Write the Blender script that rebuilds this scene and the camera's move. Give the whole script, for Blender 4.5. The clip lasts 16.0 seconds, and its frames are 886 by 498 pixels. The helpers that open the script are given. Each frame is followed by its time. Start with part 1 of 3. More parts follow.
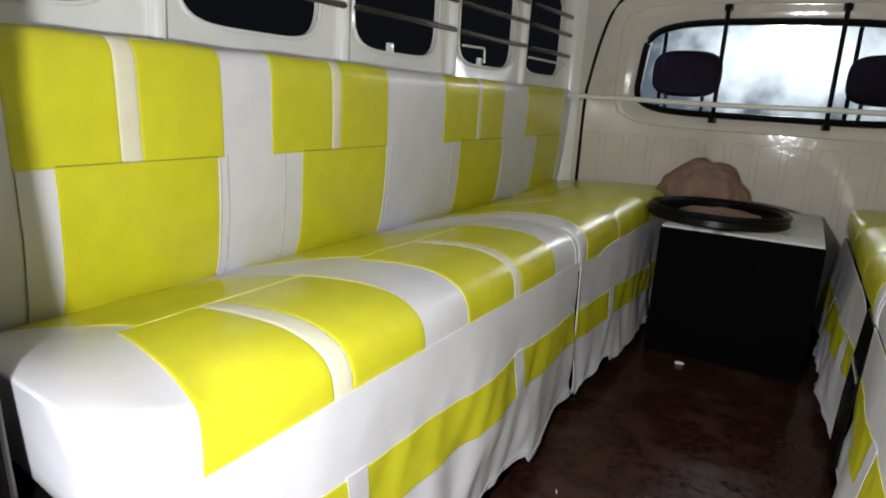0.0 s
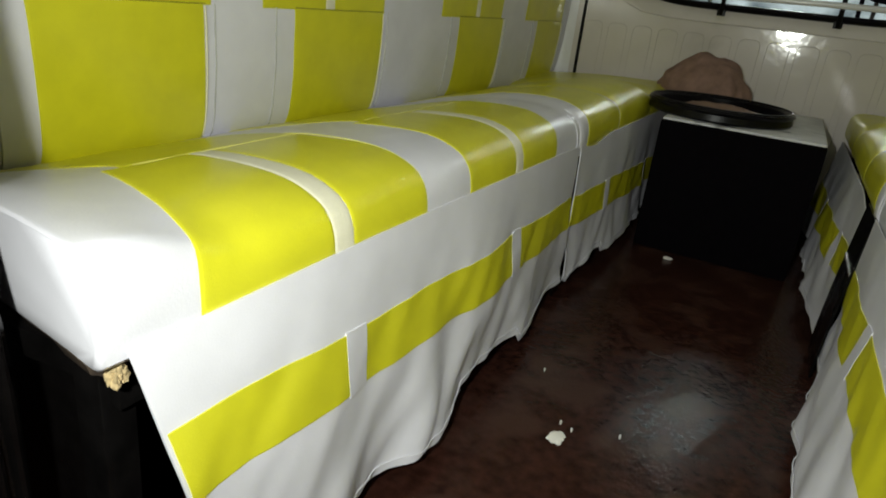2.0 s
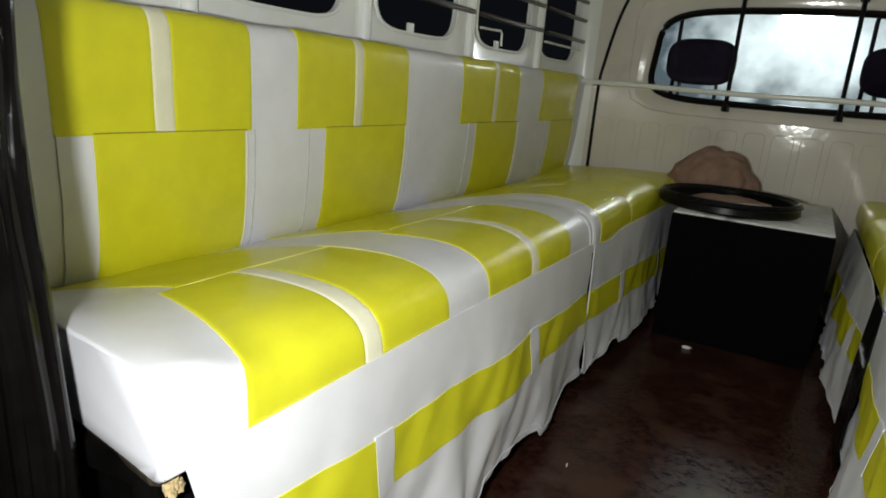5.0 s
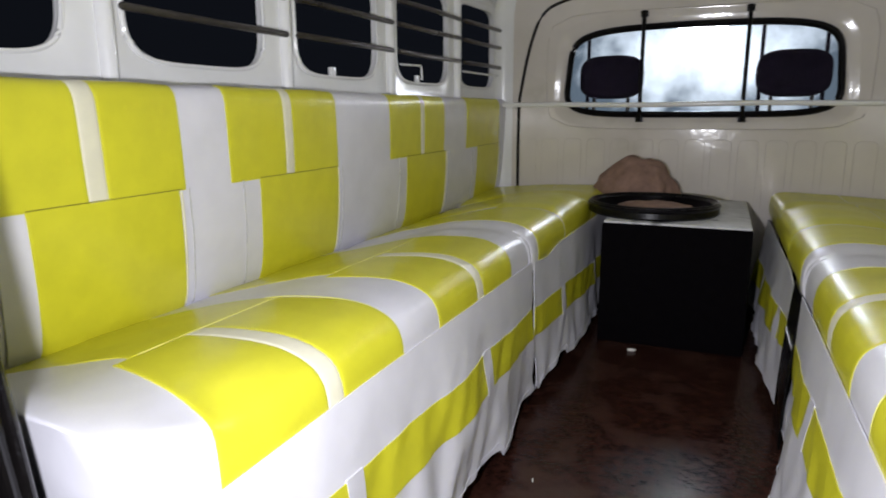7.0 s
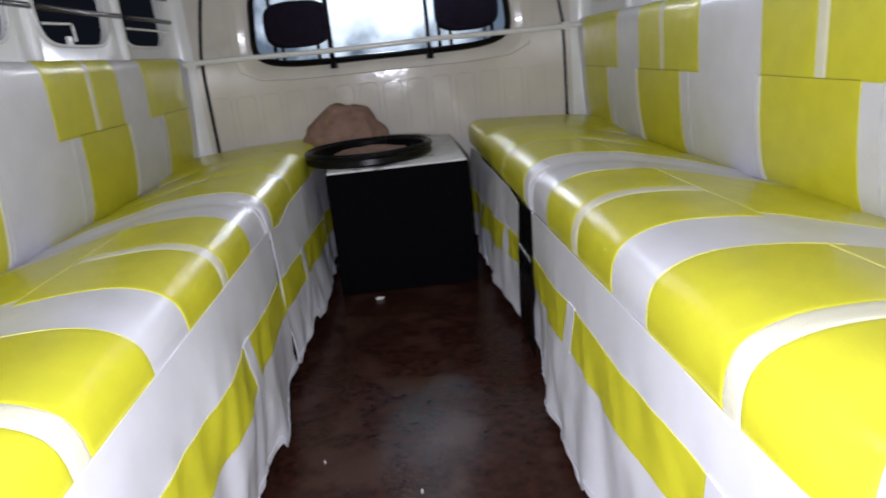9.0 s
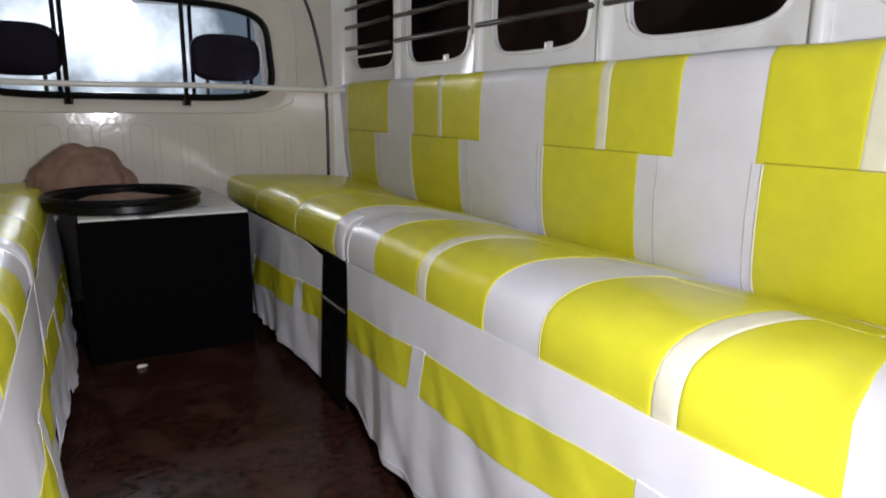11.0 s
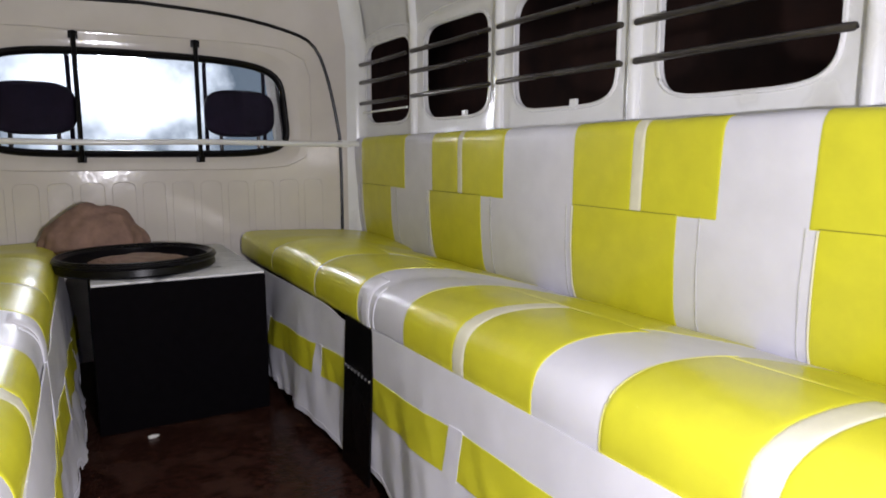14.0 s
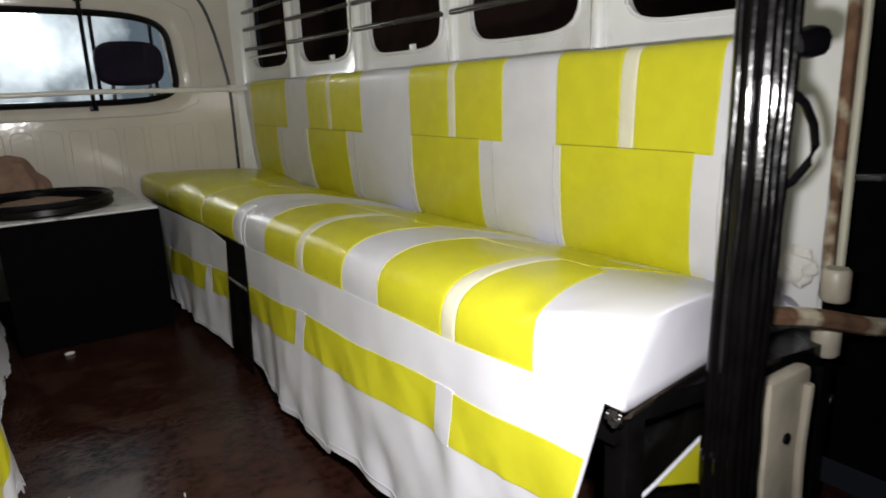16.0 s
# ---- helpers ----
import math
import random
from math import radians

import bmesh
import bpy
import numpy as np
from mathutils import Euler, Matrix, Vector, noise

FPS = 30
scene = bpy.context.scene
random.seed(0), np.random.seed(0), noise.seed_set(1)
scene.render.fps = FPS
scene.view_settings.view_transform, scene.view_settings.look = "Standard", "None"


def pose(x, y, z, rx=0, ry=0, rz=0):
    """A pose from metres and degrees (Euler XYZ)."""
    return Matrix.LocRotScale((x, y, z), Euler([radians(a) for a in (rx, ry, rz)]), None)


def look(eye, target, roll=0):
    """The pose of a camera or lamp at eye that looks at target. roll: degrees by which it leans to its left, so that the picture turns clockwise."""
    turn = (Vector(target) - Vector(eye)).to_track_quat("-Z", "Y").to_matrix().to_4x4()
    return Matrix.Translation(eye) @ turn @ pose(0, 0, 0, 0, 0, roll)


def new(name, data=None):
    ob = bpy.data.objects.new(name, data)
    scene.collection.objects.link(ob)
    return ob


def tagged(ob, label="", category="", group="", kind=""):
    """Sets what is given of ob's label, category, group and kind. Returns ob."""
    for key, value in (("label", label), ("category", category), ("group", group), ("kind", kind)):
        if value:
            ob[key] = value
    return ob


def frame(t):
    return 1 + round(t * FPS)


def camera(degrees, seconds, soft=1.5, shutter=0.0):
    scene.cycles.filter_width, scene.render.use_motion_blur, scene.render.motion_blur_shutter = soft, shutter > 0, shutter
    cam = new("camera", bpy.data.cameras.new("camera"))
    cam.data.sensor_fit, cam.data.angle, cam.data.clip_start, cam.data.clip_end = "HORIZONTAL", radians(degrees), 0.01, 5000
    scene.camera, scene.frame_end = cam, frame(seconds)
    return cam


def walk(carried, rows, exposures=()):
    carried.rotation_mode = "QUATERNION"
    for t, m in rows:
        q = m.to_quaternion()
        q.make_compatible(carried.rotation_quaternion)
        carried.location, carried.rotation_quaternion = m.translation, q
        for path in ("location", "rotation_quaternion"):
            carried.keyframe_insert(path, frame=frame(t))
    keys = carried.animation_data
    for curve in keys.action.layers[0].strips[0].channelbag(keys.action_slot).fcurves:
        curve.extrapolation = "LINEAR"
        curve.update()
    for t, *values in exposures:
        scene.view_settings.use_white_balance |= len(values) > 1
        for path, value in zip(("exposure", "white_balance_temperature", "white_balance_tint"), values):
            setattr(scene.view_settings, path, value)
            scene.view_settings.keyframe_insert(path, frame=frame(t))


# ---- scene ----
cam = camera(68.3, 16.0, soft=1.75, shutter=0.5)
PATH = [
    (0, (0.103, 0.572, 0.609), (-0.815, 2.288, 0.15), 3.6),
    (0.5, (0.097, 0.573, 0.598), (-0.797, 2.28, 0.061), 4.5),
    (1, (0.086, 0.581, 0.577), (-0.782, 2.281, -0.021), 5.2),
    (1.5, (0.075, 0.584, 0.557), (-0.76, 2.277, -0.104), 6.0),
    (2, (0.074, 0.58, 0.55), (-0.731, 2.26, -0.18), 6.7),
    (2.5, (0.075, 0.577, 0.548), (-0.711, 2.243, -0.229), 7.4),
    (3, (0.078, 0.57, 0.55), (-0.717, 2.231, -0.228), 7.7),
    (3.5, (0.077, 0.567, 0.563), (-0.754, 2.241, -0.148), 7.6),
    (4, (0.084, 0.555, 0.572), (-0.799, 2.242, -0.041), 6.3),
    (4.5, (0.089, 0.546, 0.585), (-0.829, 2.24, 0.051), 5.2),
    (7, (0.098, 0.512, 0.614), (-0.668, 2.313, 0.2), -0.3),
    (7.5, (0.094, 0.544, 0.607), (-0.465, 2.407, 0.142), -2.2),
    (8, (0.103, 0.567, 0.614), (-0.306, 2.455, 0.096), -4.1),
    (8.5, (0.078, 0.593, 0.607), (-0.132, 2.503, 0.051), -5.2),
    (9, (0.022, 0.597, 0.597), (0.106, 2.508, 0.016), -6.0),
    (9.5, (-0.014, 0.593, 0.576), (0.338, 2.474, -0.008), -4.8),
    (10, (-0.128, 0.618, 0.55), (0.636, 2.374, -0.025), -2.3),
    (12.5, (-0.192, 0.724, 0.602), (0.817, 2.435, 0.368), 0.2),
    (13, (-0.2, 0.756, 0.604), (0.801, 2.472, 0.372), 0.4),
    (13.5, (-0.204, 0.771, 0.591), (0.786, 2.493, 0.355), 0.7),
    (14, (-0.19, 0.735, 0.597), (0.773, 2.464, 0.31), -0.0),
    (14.5, (-0.174, 0.666, 0.59), (0.791, 2.387, 0.263), -0.5),
    (15, (-0.166, 0.574, 0.59), (0.826, 2.268, 0.209), -1.2),
    (15.5, (-0.164, 0.474, 0.589), (0.879, 2.126, 0.16), -1.7),
    (16, (-0.182, 0.407, 0.602), (0.923, 2.005, 0.126), -2.2),
]
walk(cam, [(t, look(eye, target, roll)) for t, eye, target, roll in PATH],
     exposures=[(0, 0.22, 6500, 9), (1.0, 0.02, 6550, 8), (2.0, -0.24, 6820, -1), (3.0, -0.40, 6850, -3), (3.8, -0.29, 6870, -3), (4.5, -0.16, 6800, -1), (7.0, 0.28, 6200, 14), (9.0, 0.48, 5980, 16), (10.2, 0.16, 6150, 15),
                (12.4, 0.62, 6280, 19), (13.6, 0.63, 6240, 19), (14.2, 0.57, 6240, 19), (15.0, 0.4, 6450, 14), (16.0, 0.08, 6650, 10)])

# ---- light ----
world = bpy.data.worlds.new("night")
scene.world = world
world.use_nodes = True
world.node_tree.nodes["Background"].inputs[0].default_value = (0.30, 0.36, 0.5, 1)
world.node_tree.nodes["Background"].inputs[1].default_value = 0.012


def lamp(name, kind, place, power, radius, colour):
    data = bpy.data.lights.new(name, kind)
    data.energy, data.color = power, colour
    data.shadow_soft_size = radius
    ob = new(name, data)
    ob.location = place
    return ob


torch = lamp("hand_torch_light", "SPOT", (-0.01, 0.52, 0.575), 33.5, 0.012, (0.985, 0.985, 1.0))
torch.data.spot_size, torch.data.spot_blend = radians(176), 1.0
torch.matrix_world = look((-0.01, 0.52, 0.575), (0.03, 1.52, 0.475))
lamp("cab_lamp_light", "POINT", (-0.015, 3.46, 0.89), 3.0, 0.03, (0.9, 0.96, 1.0))


# ---- materials ----
def material(name, colour, rough=0.5, metal=0.0, vary=0.12, grain=40.0, bump=0.15, bump_scale=300.0, coat=0.0, spec=0.5, stain=None, stain_scale=4.0, stain_at=0.6):
    m = bpy.data.materials.new(name)
    m.use_nodes = True
    nt = m.node_tree
    bsdf = nt.nodes["Principled BSDF"]
    link = nt.links.new
    geo = nt.nodes.new("ShaderNodeTexCoord")
    fine = nt.nodes.new("ShaderNodeTexNoise")
    fine.inputs["Scale"].default_value, fine.inputs["Detail"].default_value = grain, 5
    broad = nt.nodes.new("ShaderNodeTexNoise")
    broad.inputs["Scale"].default_value, broad.inputs["Detail"].default_value = stain_scale, 4
    for n in (fine, broad):
        link(geo.outputs["Object"], n.inputs["Vector"])
    ramp = nt.nodes.new("ShaderNodeMapRange")
    ramp.inputs[1].default_value, ramp.inputs[2].default_value = 0.3, 0.7
    ramp.inputs[3].default_value, ramp.inputs[4].default_value = 1 - vary, 1 + vary
    link(fine.outputs[0], ramp.inputs[0])
    mul = nt.nodes.new("ShaderNodeVectorMath")
    mul.operation = "SCALE"
    mul.inputs[0].default_value = colour
    link(ramp.outputs[0], mul.inputs["Scale"])
    out = mul.outputs[0]
    if stain:
        edge = nt.nodes.new("ShaderNodeMapRange")
        edge.inputs[1].default_value, edge.inputs[2].default_value = stain_at, stain_at + 0.12
        link(broad.outputs[0], edge.inputs[0])
        mix = nt.nodes.new("ShaderNodeMix")
        mix.data_type = "RGBA"
        link(edge.outputs[0], mix.inputs[0])
        link(out, mix.inputs[6])
        mix.inputs[7].default_value = (*stain, 1)
        out = mix.outputs[2]
    link(out, bsdf.inputs["Base Color"])
    rr = nt.nodes.new("ShaderNodeMapRange")
    rr.inputs[3].default_value, rr.inputs[4].default_value = max(rough - 0.1, 0.02), min(rough + 0.1, 1)
    link(broad.outputs[0], rr.inputs[0])
    link(rr.outputs[0], bsdf.inputs["Roughness"])
    bsdf.inputs["Metallic"].default_value = metal
    bsdf.inputs["Specular IOR Level"].default_value = spec
    bsdf.inputs["Coat Weight"].default_value = coat
    bsdf.inputs["Coat Roughness"].default_value = 0.12
    if bump:
        tex = nt.nodes.new("ShaderNodeTexNoise")
        tex.inputs["Scale"].default_value, tex.inputs["Detail"].default_value = bump_scale, 3
        link(geo.outputs["Object"], tex.inputs["Vector"])
        bn = nt.nodes.new("ShaderNodeBump")
        bn.inputs["Strength"].default_value, bn.inputs["Distance"].default_value = bump, 0.002
        link(tex.outputs[0], bn.inputs["Height"])
        link(bn.outputs[0], bsdf.inputs["Normal"])
    return m


def glow(name, colour, strength):
    m = bpy.data.materials.new(name)
    m.use_nodes = True
    nt = m.node_tree
    nt.nodes.clear()
    e, o = nt.nodes.new("ShaderNodeEmission"), nt.nodes.new("ShaderNodeOutputMaterial")
    e.inputs[0].default_value, e.inputs[1].default_value = (*colour, 1), strength
    nt.links.new(e.outputs[0], o.inputs[0])
    return m


def misty(name):
    """Glowing backdrop for the mist and dark foliage outside the windscreen, lamp glare included."""
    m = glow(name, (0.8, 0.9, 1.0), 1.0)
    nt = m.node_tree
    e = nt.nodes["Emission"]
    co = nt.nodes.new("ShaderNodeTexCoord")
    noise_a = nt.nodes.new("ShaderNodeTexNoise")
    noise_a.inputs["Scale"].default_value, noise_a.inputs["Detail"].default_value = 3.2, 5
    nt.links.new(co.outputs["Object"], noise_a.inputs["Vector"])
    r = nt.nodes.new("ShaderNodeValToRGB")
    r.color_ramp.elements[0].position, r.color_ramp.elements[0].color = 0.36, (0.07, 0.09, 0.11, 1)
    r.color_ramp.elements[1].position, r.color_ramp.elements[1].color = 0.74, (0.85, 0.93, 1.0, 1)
    # the lamp's glare is painted in: brightest behind the lamp, fading sideways
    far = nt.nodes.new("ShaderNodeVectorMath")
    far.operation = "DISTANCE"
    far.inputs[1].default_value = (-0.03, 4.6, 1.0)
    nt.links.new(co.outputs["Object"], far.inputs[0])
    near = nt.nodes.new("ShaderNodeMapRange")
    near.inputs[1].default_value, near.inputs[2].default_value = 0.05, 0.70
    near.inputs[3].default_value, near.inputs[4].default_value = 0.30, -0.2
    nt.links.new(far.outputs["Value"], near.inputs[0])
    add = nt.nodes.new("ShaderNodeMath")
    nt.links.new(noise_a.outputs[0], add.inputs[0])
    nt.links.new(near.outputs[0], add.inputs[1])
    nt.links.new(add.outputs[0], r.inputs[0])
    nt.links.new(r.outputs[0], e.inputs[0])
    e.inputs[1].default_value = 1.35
    return m


def clear_glass(name):
    m = bpy.data.materials.new(name)
    m.use_nodes = True
    b = m.node_tree.nodes["Principled BSDF"]
    b.inputs["Transmission Weight"].default_value = 1.0
    b.inputs["Roughness"].default_value = 0.02
    b.inputs["IOR"].default_value = 1.15
    b.inputs["Base Color"].default_value = (0.93, 0.97, 0.98, 1)
    return m


YELLOW = material("yellow_vinyl", (0.65, 0.62, 0.025), 0.36, vary=0.05, grain=25, bump=0.1, bump_scale=500, coat=0.15, stain_scale=9)
WHITE = material("white_vinyl", (0.72, 0.712, 0.77), 0.38, vary=0.04, grain=18, bump=0.1, bump_scale=500, coat=0.1, stain_scale=8)
CREAM = material("cream_vinyl_strip", (0.76, 0.73, 0.56), 0.45, vary=0.05, grain=25, bump=0.25, bump_scale=700)
PIPING = material("pale_yellow_piping", (0.70, 0.67, 0.17), 0.4, vary=0.05, bump=0.1)
OLIVE = material("olive_seam_thread", (0.30, 0.28, 0.02), 0.7, bump=0.0)
TAN = material("stained_tan_body_metal", (0.50, 0.45, 0.36), 0.4, vary=0.15, grain=22, bump=0.3, bump_scale=60, stain=(0.25, 0.16, 0.09), stain_scale=11, stain_at=0.55)
WET = material("glossy_wet_black_paint", (0.0035, 0.003, 0.003), 0.16, spec=0.3, vary=0.3, bump=0.35, bump_scale=38)
THREAD = material("grey_stitching", (0.5, 0.5, 0.48), 0.8, bump=0.0)
PAINT = material("white_body_paint", (0.85, 0.85, 0.84), 0.24, vary=0.03, grain=14, bump=0.12, bump_scale=60, coat=0.3, stain=(0.66, 0.65, 0.6), stain_scale=5, stain_at=0.63)
CABPAINT = material("cream_cab_paint", (0.69, 0.642, 0.59), 0.07, vary=0.04, grain=10, bump=0.9, bump_scale=11, coat=0.3, stain=(0.56, 0.52, 0.46), stain_scale=4, stain_at=0.62)
ROOF = material("pale_grey_roof_lining", (0.74, 0.74, 0.73), 0.45, vary=0.05, grain=12, bump=0.1, bump_scale=90)
FLOOR = material("dark_brown_floor_paint", (0.030, 0.0115, 0.008), 0.14, spec=0.12, vary=0.4, grain=60, bump=0.55, bump_scale=130, coat=0.0, stain=(0.046, 0.022, 0.016), stain_scale=9, stain_at=0.5)
BLACK = material("black_box_covering", (0.0032, 0.0026, 0.0034), 0.85, spec=0.03, vary=0.2, grain=60, bump=0.3, bump_scale=500)
GLOSS = material("glossy_black_paint", (0.004, 0.0036, 0.0036), 0.26, spec=0.16, vary=0.3, bump=0.4, bump_scale=60)
RUBBER = material("black_rubber", (0.0035, 0.003, 0.004), 0.3, spec=0.18, vary=0.2, bump=0.15)
STEEL = material("dark_steel_bar", (0.10, 0.09, 0.085), 0.3, metal=0.8, vary=0.2, bump=0.2, bump_scale=120)
PALE = material("grey_worn_box_top", (0.68, 0.68, 0.70), 0.8, spec=0.15, vary=0.15, grain=20, bump=0.3, stain=(0.05, 0.05, 0.06), stain_scale=12, stain_at=0.60)
SACK = material("brown_pink_cloth", (0.27, 0.165, 0.125), 0.85, vary=0.2, grain=35, bump=0.5, bump_scale=160)
SEATCLOTH = material("dark_seat_cloth", (0.010, 0.007, 0.013), 0.85, spec=0.08, vary=0.2, bump=0.4)
RUST = material("rusty_edge", (0.17, 0.09, 0.05), 0.8, vary=0.4, grain=40, bump=0.6, bump_scale=120, stain=(0.62, 0.55, 0.4), stain_scale=14, stain_at=0.52)
FOAM = material("torn_foam", (0.5, 0.38, 0.2), 0.95, vary=0.3, grain=60, bump=0.8, bump_scale=200)
SCRAP = material("white_paper_scrap", (0.75, 0.73, 0.68), 0.8, bump=0.3)
BRICK = material("dark_reddish_wall", (0.05, 0.02, 0.012), 0.9, vary=0.3, grain=8, bump=0.4, bump_scale=40)
BROWN = material("dull_brown_steel", (0.035, 0.026, 0.02), 0.5, spec=0.3, vary=0.3, grain=40, bump=0.3, bump_scale=120, stain=(0.07, 0.05, 0.035), stain_scale=20, stain_at=0.55)
CHROME = material("bright_metal", (0.75, 0.74, 0.72), 0.2, metal=0.9, vary=0.05, bump=0.1)
GLASS = clear_glass("window_glass")
MIST = misty("glowing_mist")
BULB = glow("lamp_glow", (0.92, 0.97, 1.0), 40.0)


# ---- mesh helpers ----
def thing(name, label, category, group="", kind="", at=(0, 0, 0)):
    ob = new(name)
    ob.location = at
    ob.empty_display_size = 0.05
    return tagged(ob, label, category, group, kind)


def mesh_ob(name, bm, mat, smooth=True):
    bmesh.ops.recalc_face_normals(bm, faces=bm.faces)
    me = bpy.data.meshes.new(name)
    bm.to_mesh(me)
    bm.free()
    if mat:
        me.materials.append(mat)
    for p in me.polygons:
        p.use_smooth = smooth
    if smooth:
        me.set_sharp_from_angle(angle=radians(38))
    return new(name, me)


def part(name, bm, mat, parent, label="", smooth=True):
    ob = mesh_ob(name, bm, mat, smooth)
    ob.parent = parent
    ob.matrix_parent_inverse = parent.matrix_basis.inverted()
    if label:
        tagged(ob, label)
    return ob


def structure(name, bm, mat, label, category, smooth=True):
    return tagged(mesh_ob(name, bm, mat, smooth), label, category, kind="structure")


def box_into(bm, a, b, bevel=0.0):
    vs = [bm.verts.new((x, y, z)) for x in (a[0], b[0]) for y in (a[1], b[1]) for z in (a[2], b[2])]
    fs = [bm.faces.new([vs[i] for i in q]) for q in ((0, 1, 3, 2), (4, 6, 7, 5), (0, 4, 5, 1), (2, 3, 7, 6), (0, 2, 6, 4), (1, 5, 7, 3))]
    if bevel:
        edges = list({e for f in fs for e in f.edges})
        bmesh.ops.bevel(bm, geom=edges, offset=bevel, segments=2, profile=0.6, affect="EDGES", clamp_overlap=True)
    return vs


def box(a, b, bevel=0.0):
    bm = bmesh.new()
    lo, hi = [min(p, q) for p, q in zip(a, b)], [max(p, q) for p, q in zip(a, b)]
    box_into(bm, lo, hi, bevel)
    return bm


def tube(points, r, sides=10, closed=False, flat=1.0):
    """A round bar along points; radius may be a list."""
    bm = bmesh.new()
    pts = [Vector(p) for p in points]
    n = len(pts)
    rings = []
    up = Vector((0.13, 0.07, 1.0))
    for i, p in enumerate(pts):
        a, b = pts[(i - 1) % n if closed else max(i - 1, 0)], pts[(i + 1) % n if closed else min(i + 1, n - 1)]
        d = (b - a).normalized()
        ref = up if abs(d.dot(up.normalized())) < 0.92 else Vector((1, 0.1, 0))
        u = d.cross(ref).normalized()
        v = d.cross(u).normalized()
        rad = r[i] if isinstance(r, (list, tuple)) else r
        rings.append([bm.verts.new(p + u * (math.cos(2 * math.pi * k / sides) * rad) + v * (math.sin(2 * math.pi * k / sides) * rad * flat)) for k in range(sides)])
    for i in range(n if closed else n - 1):
        q, w = rings[i], rings[(i + 1) % n]
        for k in range(sides):
            bm.faces.new((q[k], q[(k + 1) % sides], w[(k + 1) % sides], w[k]))
    if not closed:
        bm.faces.new(rings[0])
        bm.faces.new(rings[-1][::-1])
    return bm


def sheet(f, us, vs, thick, out):
    """A solid sheet: f(u, v) gives a point, out(u, v) the unit way outwards; thick is laid inwards."""
    bm = bmesh.new()
    top = [[bm.verts.new(f(u, v)) for v in vs] for u in us]
    low = [[bm.verts.new(Vector(f(u, v)) - Vector(out(u, v)) * thick) for v in vs] for u in us]
    a, b = len(us), len(vs)
    for i in range(a - 1):
        for j in range(b - 1):
            bm.faces.new((top[i][j], top[i + 1][j], top[i + 1][j + 1], top[i][j + 1]))
            bm.faces.new((low[i][j], low[i][j + 1], low[i + 1][j + 1], low[i + 1][j]))
    for i in range(a - 1):
        bm.faces.new((top[i][0], low[i][0], low[i + 1][0], top[i + 1][0]))
        bm.faces.new((top[i][-1], top[i + 1][-1], low[i + 1][-1], low[i][-1]))
    for j in range(b - 1):
        bm.faces.new((top[0][j], top[0][j + 1], low[0][j + 1], low[0][j]))
        bm.faces.new((top[-1][j], low[-1][j], low[-1][j + 1], top[-1][j + 1]))
    return bm


def steps(a, b, n):
    return [a + (b - a) * i / n for i in range(n + 1)]


class Profile:
    """A smooth line in the x-z plane, by its share of length u."""

    def __init__(self, pts):
        p = [Vector((x, z)) for x, z in pts]
        fine = []
        for i in range(len(p) - 1):
            a, b, c, d = p[max(i - 1, 0)], p[i], p[i + 1], p[min(i + 2, len(p) - 1)]
            for k in range(8):
                t = k / 8
                fine.append(0.5 * (2 * b + (c - a) * t + (2 * a - 5 * b + 4 * c - d) * t * t + (3 * b - a - 3 * c + d) * t ** 3))
        fine.append(p[-1])
        self.p = fine
        self.s = [0.0]
        for a, b in zip(fine, fine[1:]):
            self.s.append(self.s[-1] + (b - a).length)

    def at(self, u):
        s = u * self.s[-1]
        i = max(k for k in range(len(self.s) - 1) if self.s[k] <= s + 1e-9)
        t = (s - self.s[i]) / (self.s[i + 1] - self.s[i])
        return self.p[i].lerp(self.p[i + 1], t)

    def normal(self, u):
        a, b = self.at(max(u - 0.01, 0)), self.at(min(u + 0.01, 1))
        d = (b - a).normalized()
        return Vector((-d.y, d.x))


def ripple(y, u, seed, size=0.0022):
    return size * noise.noise(Vector((y * 9, u * 3.5, seed))) + 0.15 * size * noise.noise(Vector((y * 21, u * 8, seed + 5)))


def shape_at(prof, u, y):
    """The profile's point at u; the seat cushion grows squarer towards its rear end."""
    p = prof.at(u)
    if prof is SEAT and y < 0.93:
        w = min(1.0, (0.93 - y) / 0.13)
        p = p.lerp(SEAT_END.at(u), w * w * (3 - 2 * w))
    if prof is SEAT and y > 2.35:
        w = min(1.0, (y - 2.35) / 0.4)
        p = p.lerp(SEAT_FAR.at(u), w * w * (3 - 2 * w))
    if prof is SEAT and y > 1.6:
        # the stuffing sinks at the cross seams of the far half
        sink = sum(d * math.exp(-((y - k) / w) ** 2) for k, d, w in ((1.775, 0.005, 0.03), (2.104, 0.007, 0.035), (2.464, 0.010, 0.045)))
        p = p - Vector((0.0, sink * min(1.0, u * 5)))
    return p


def seam_lean(prof, z):
    """The backrest's upright seams lean towards the rear at the top."""
    return 0.075 * (z - 0.48) if prof is BACK else 0.0


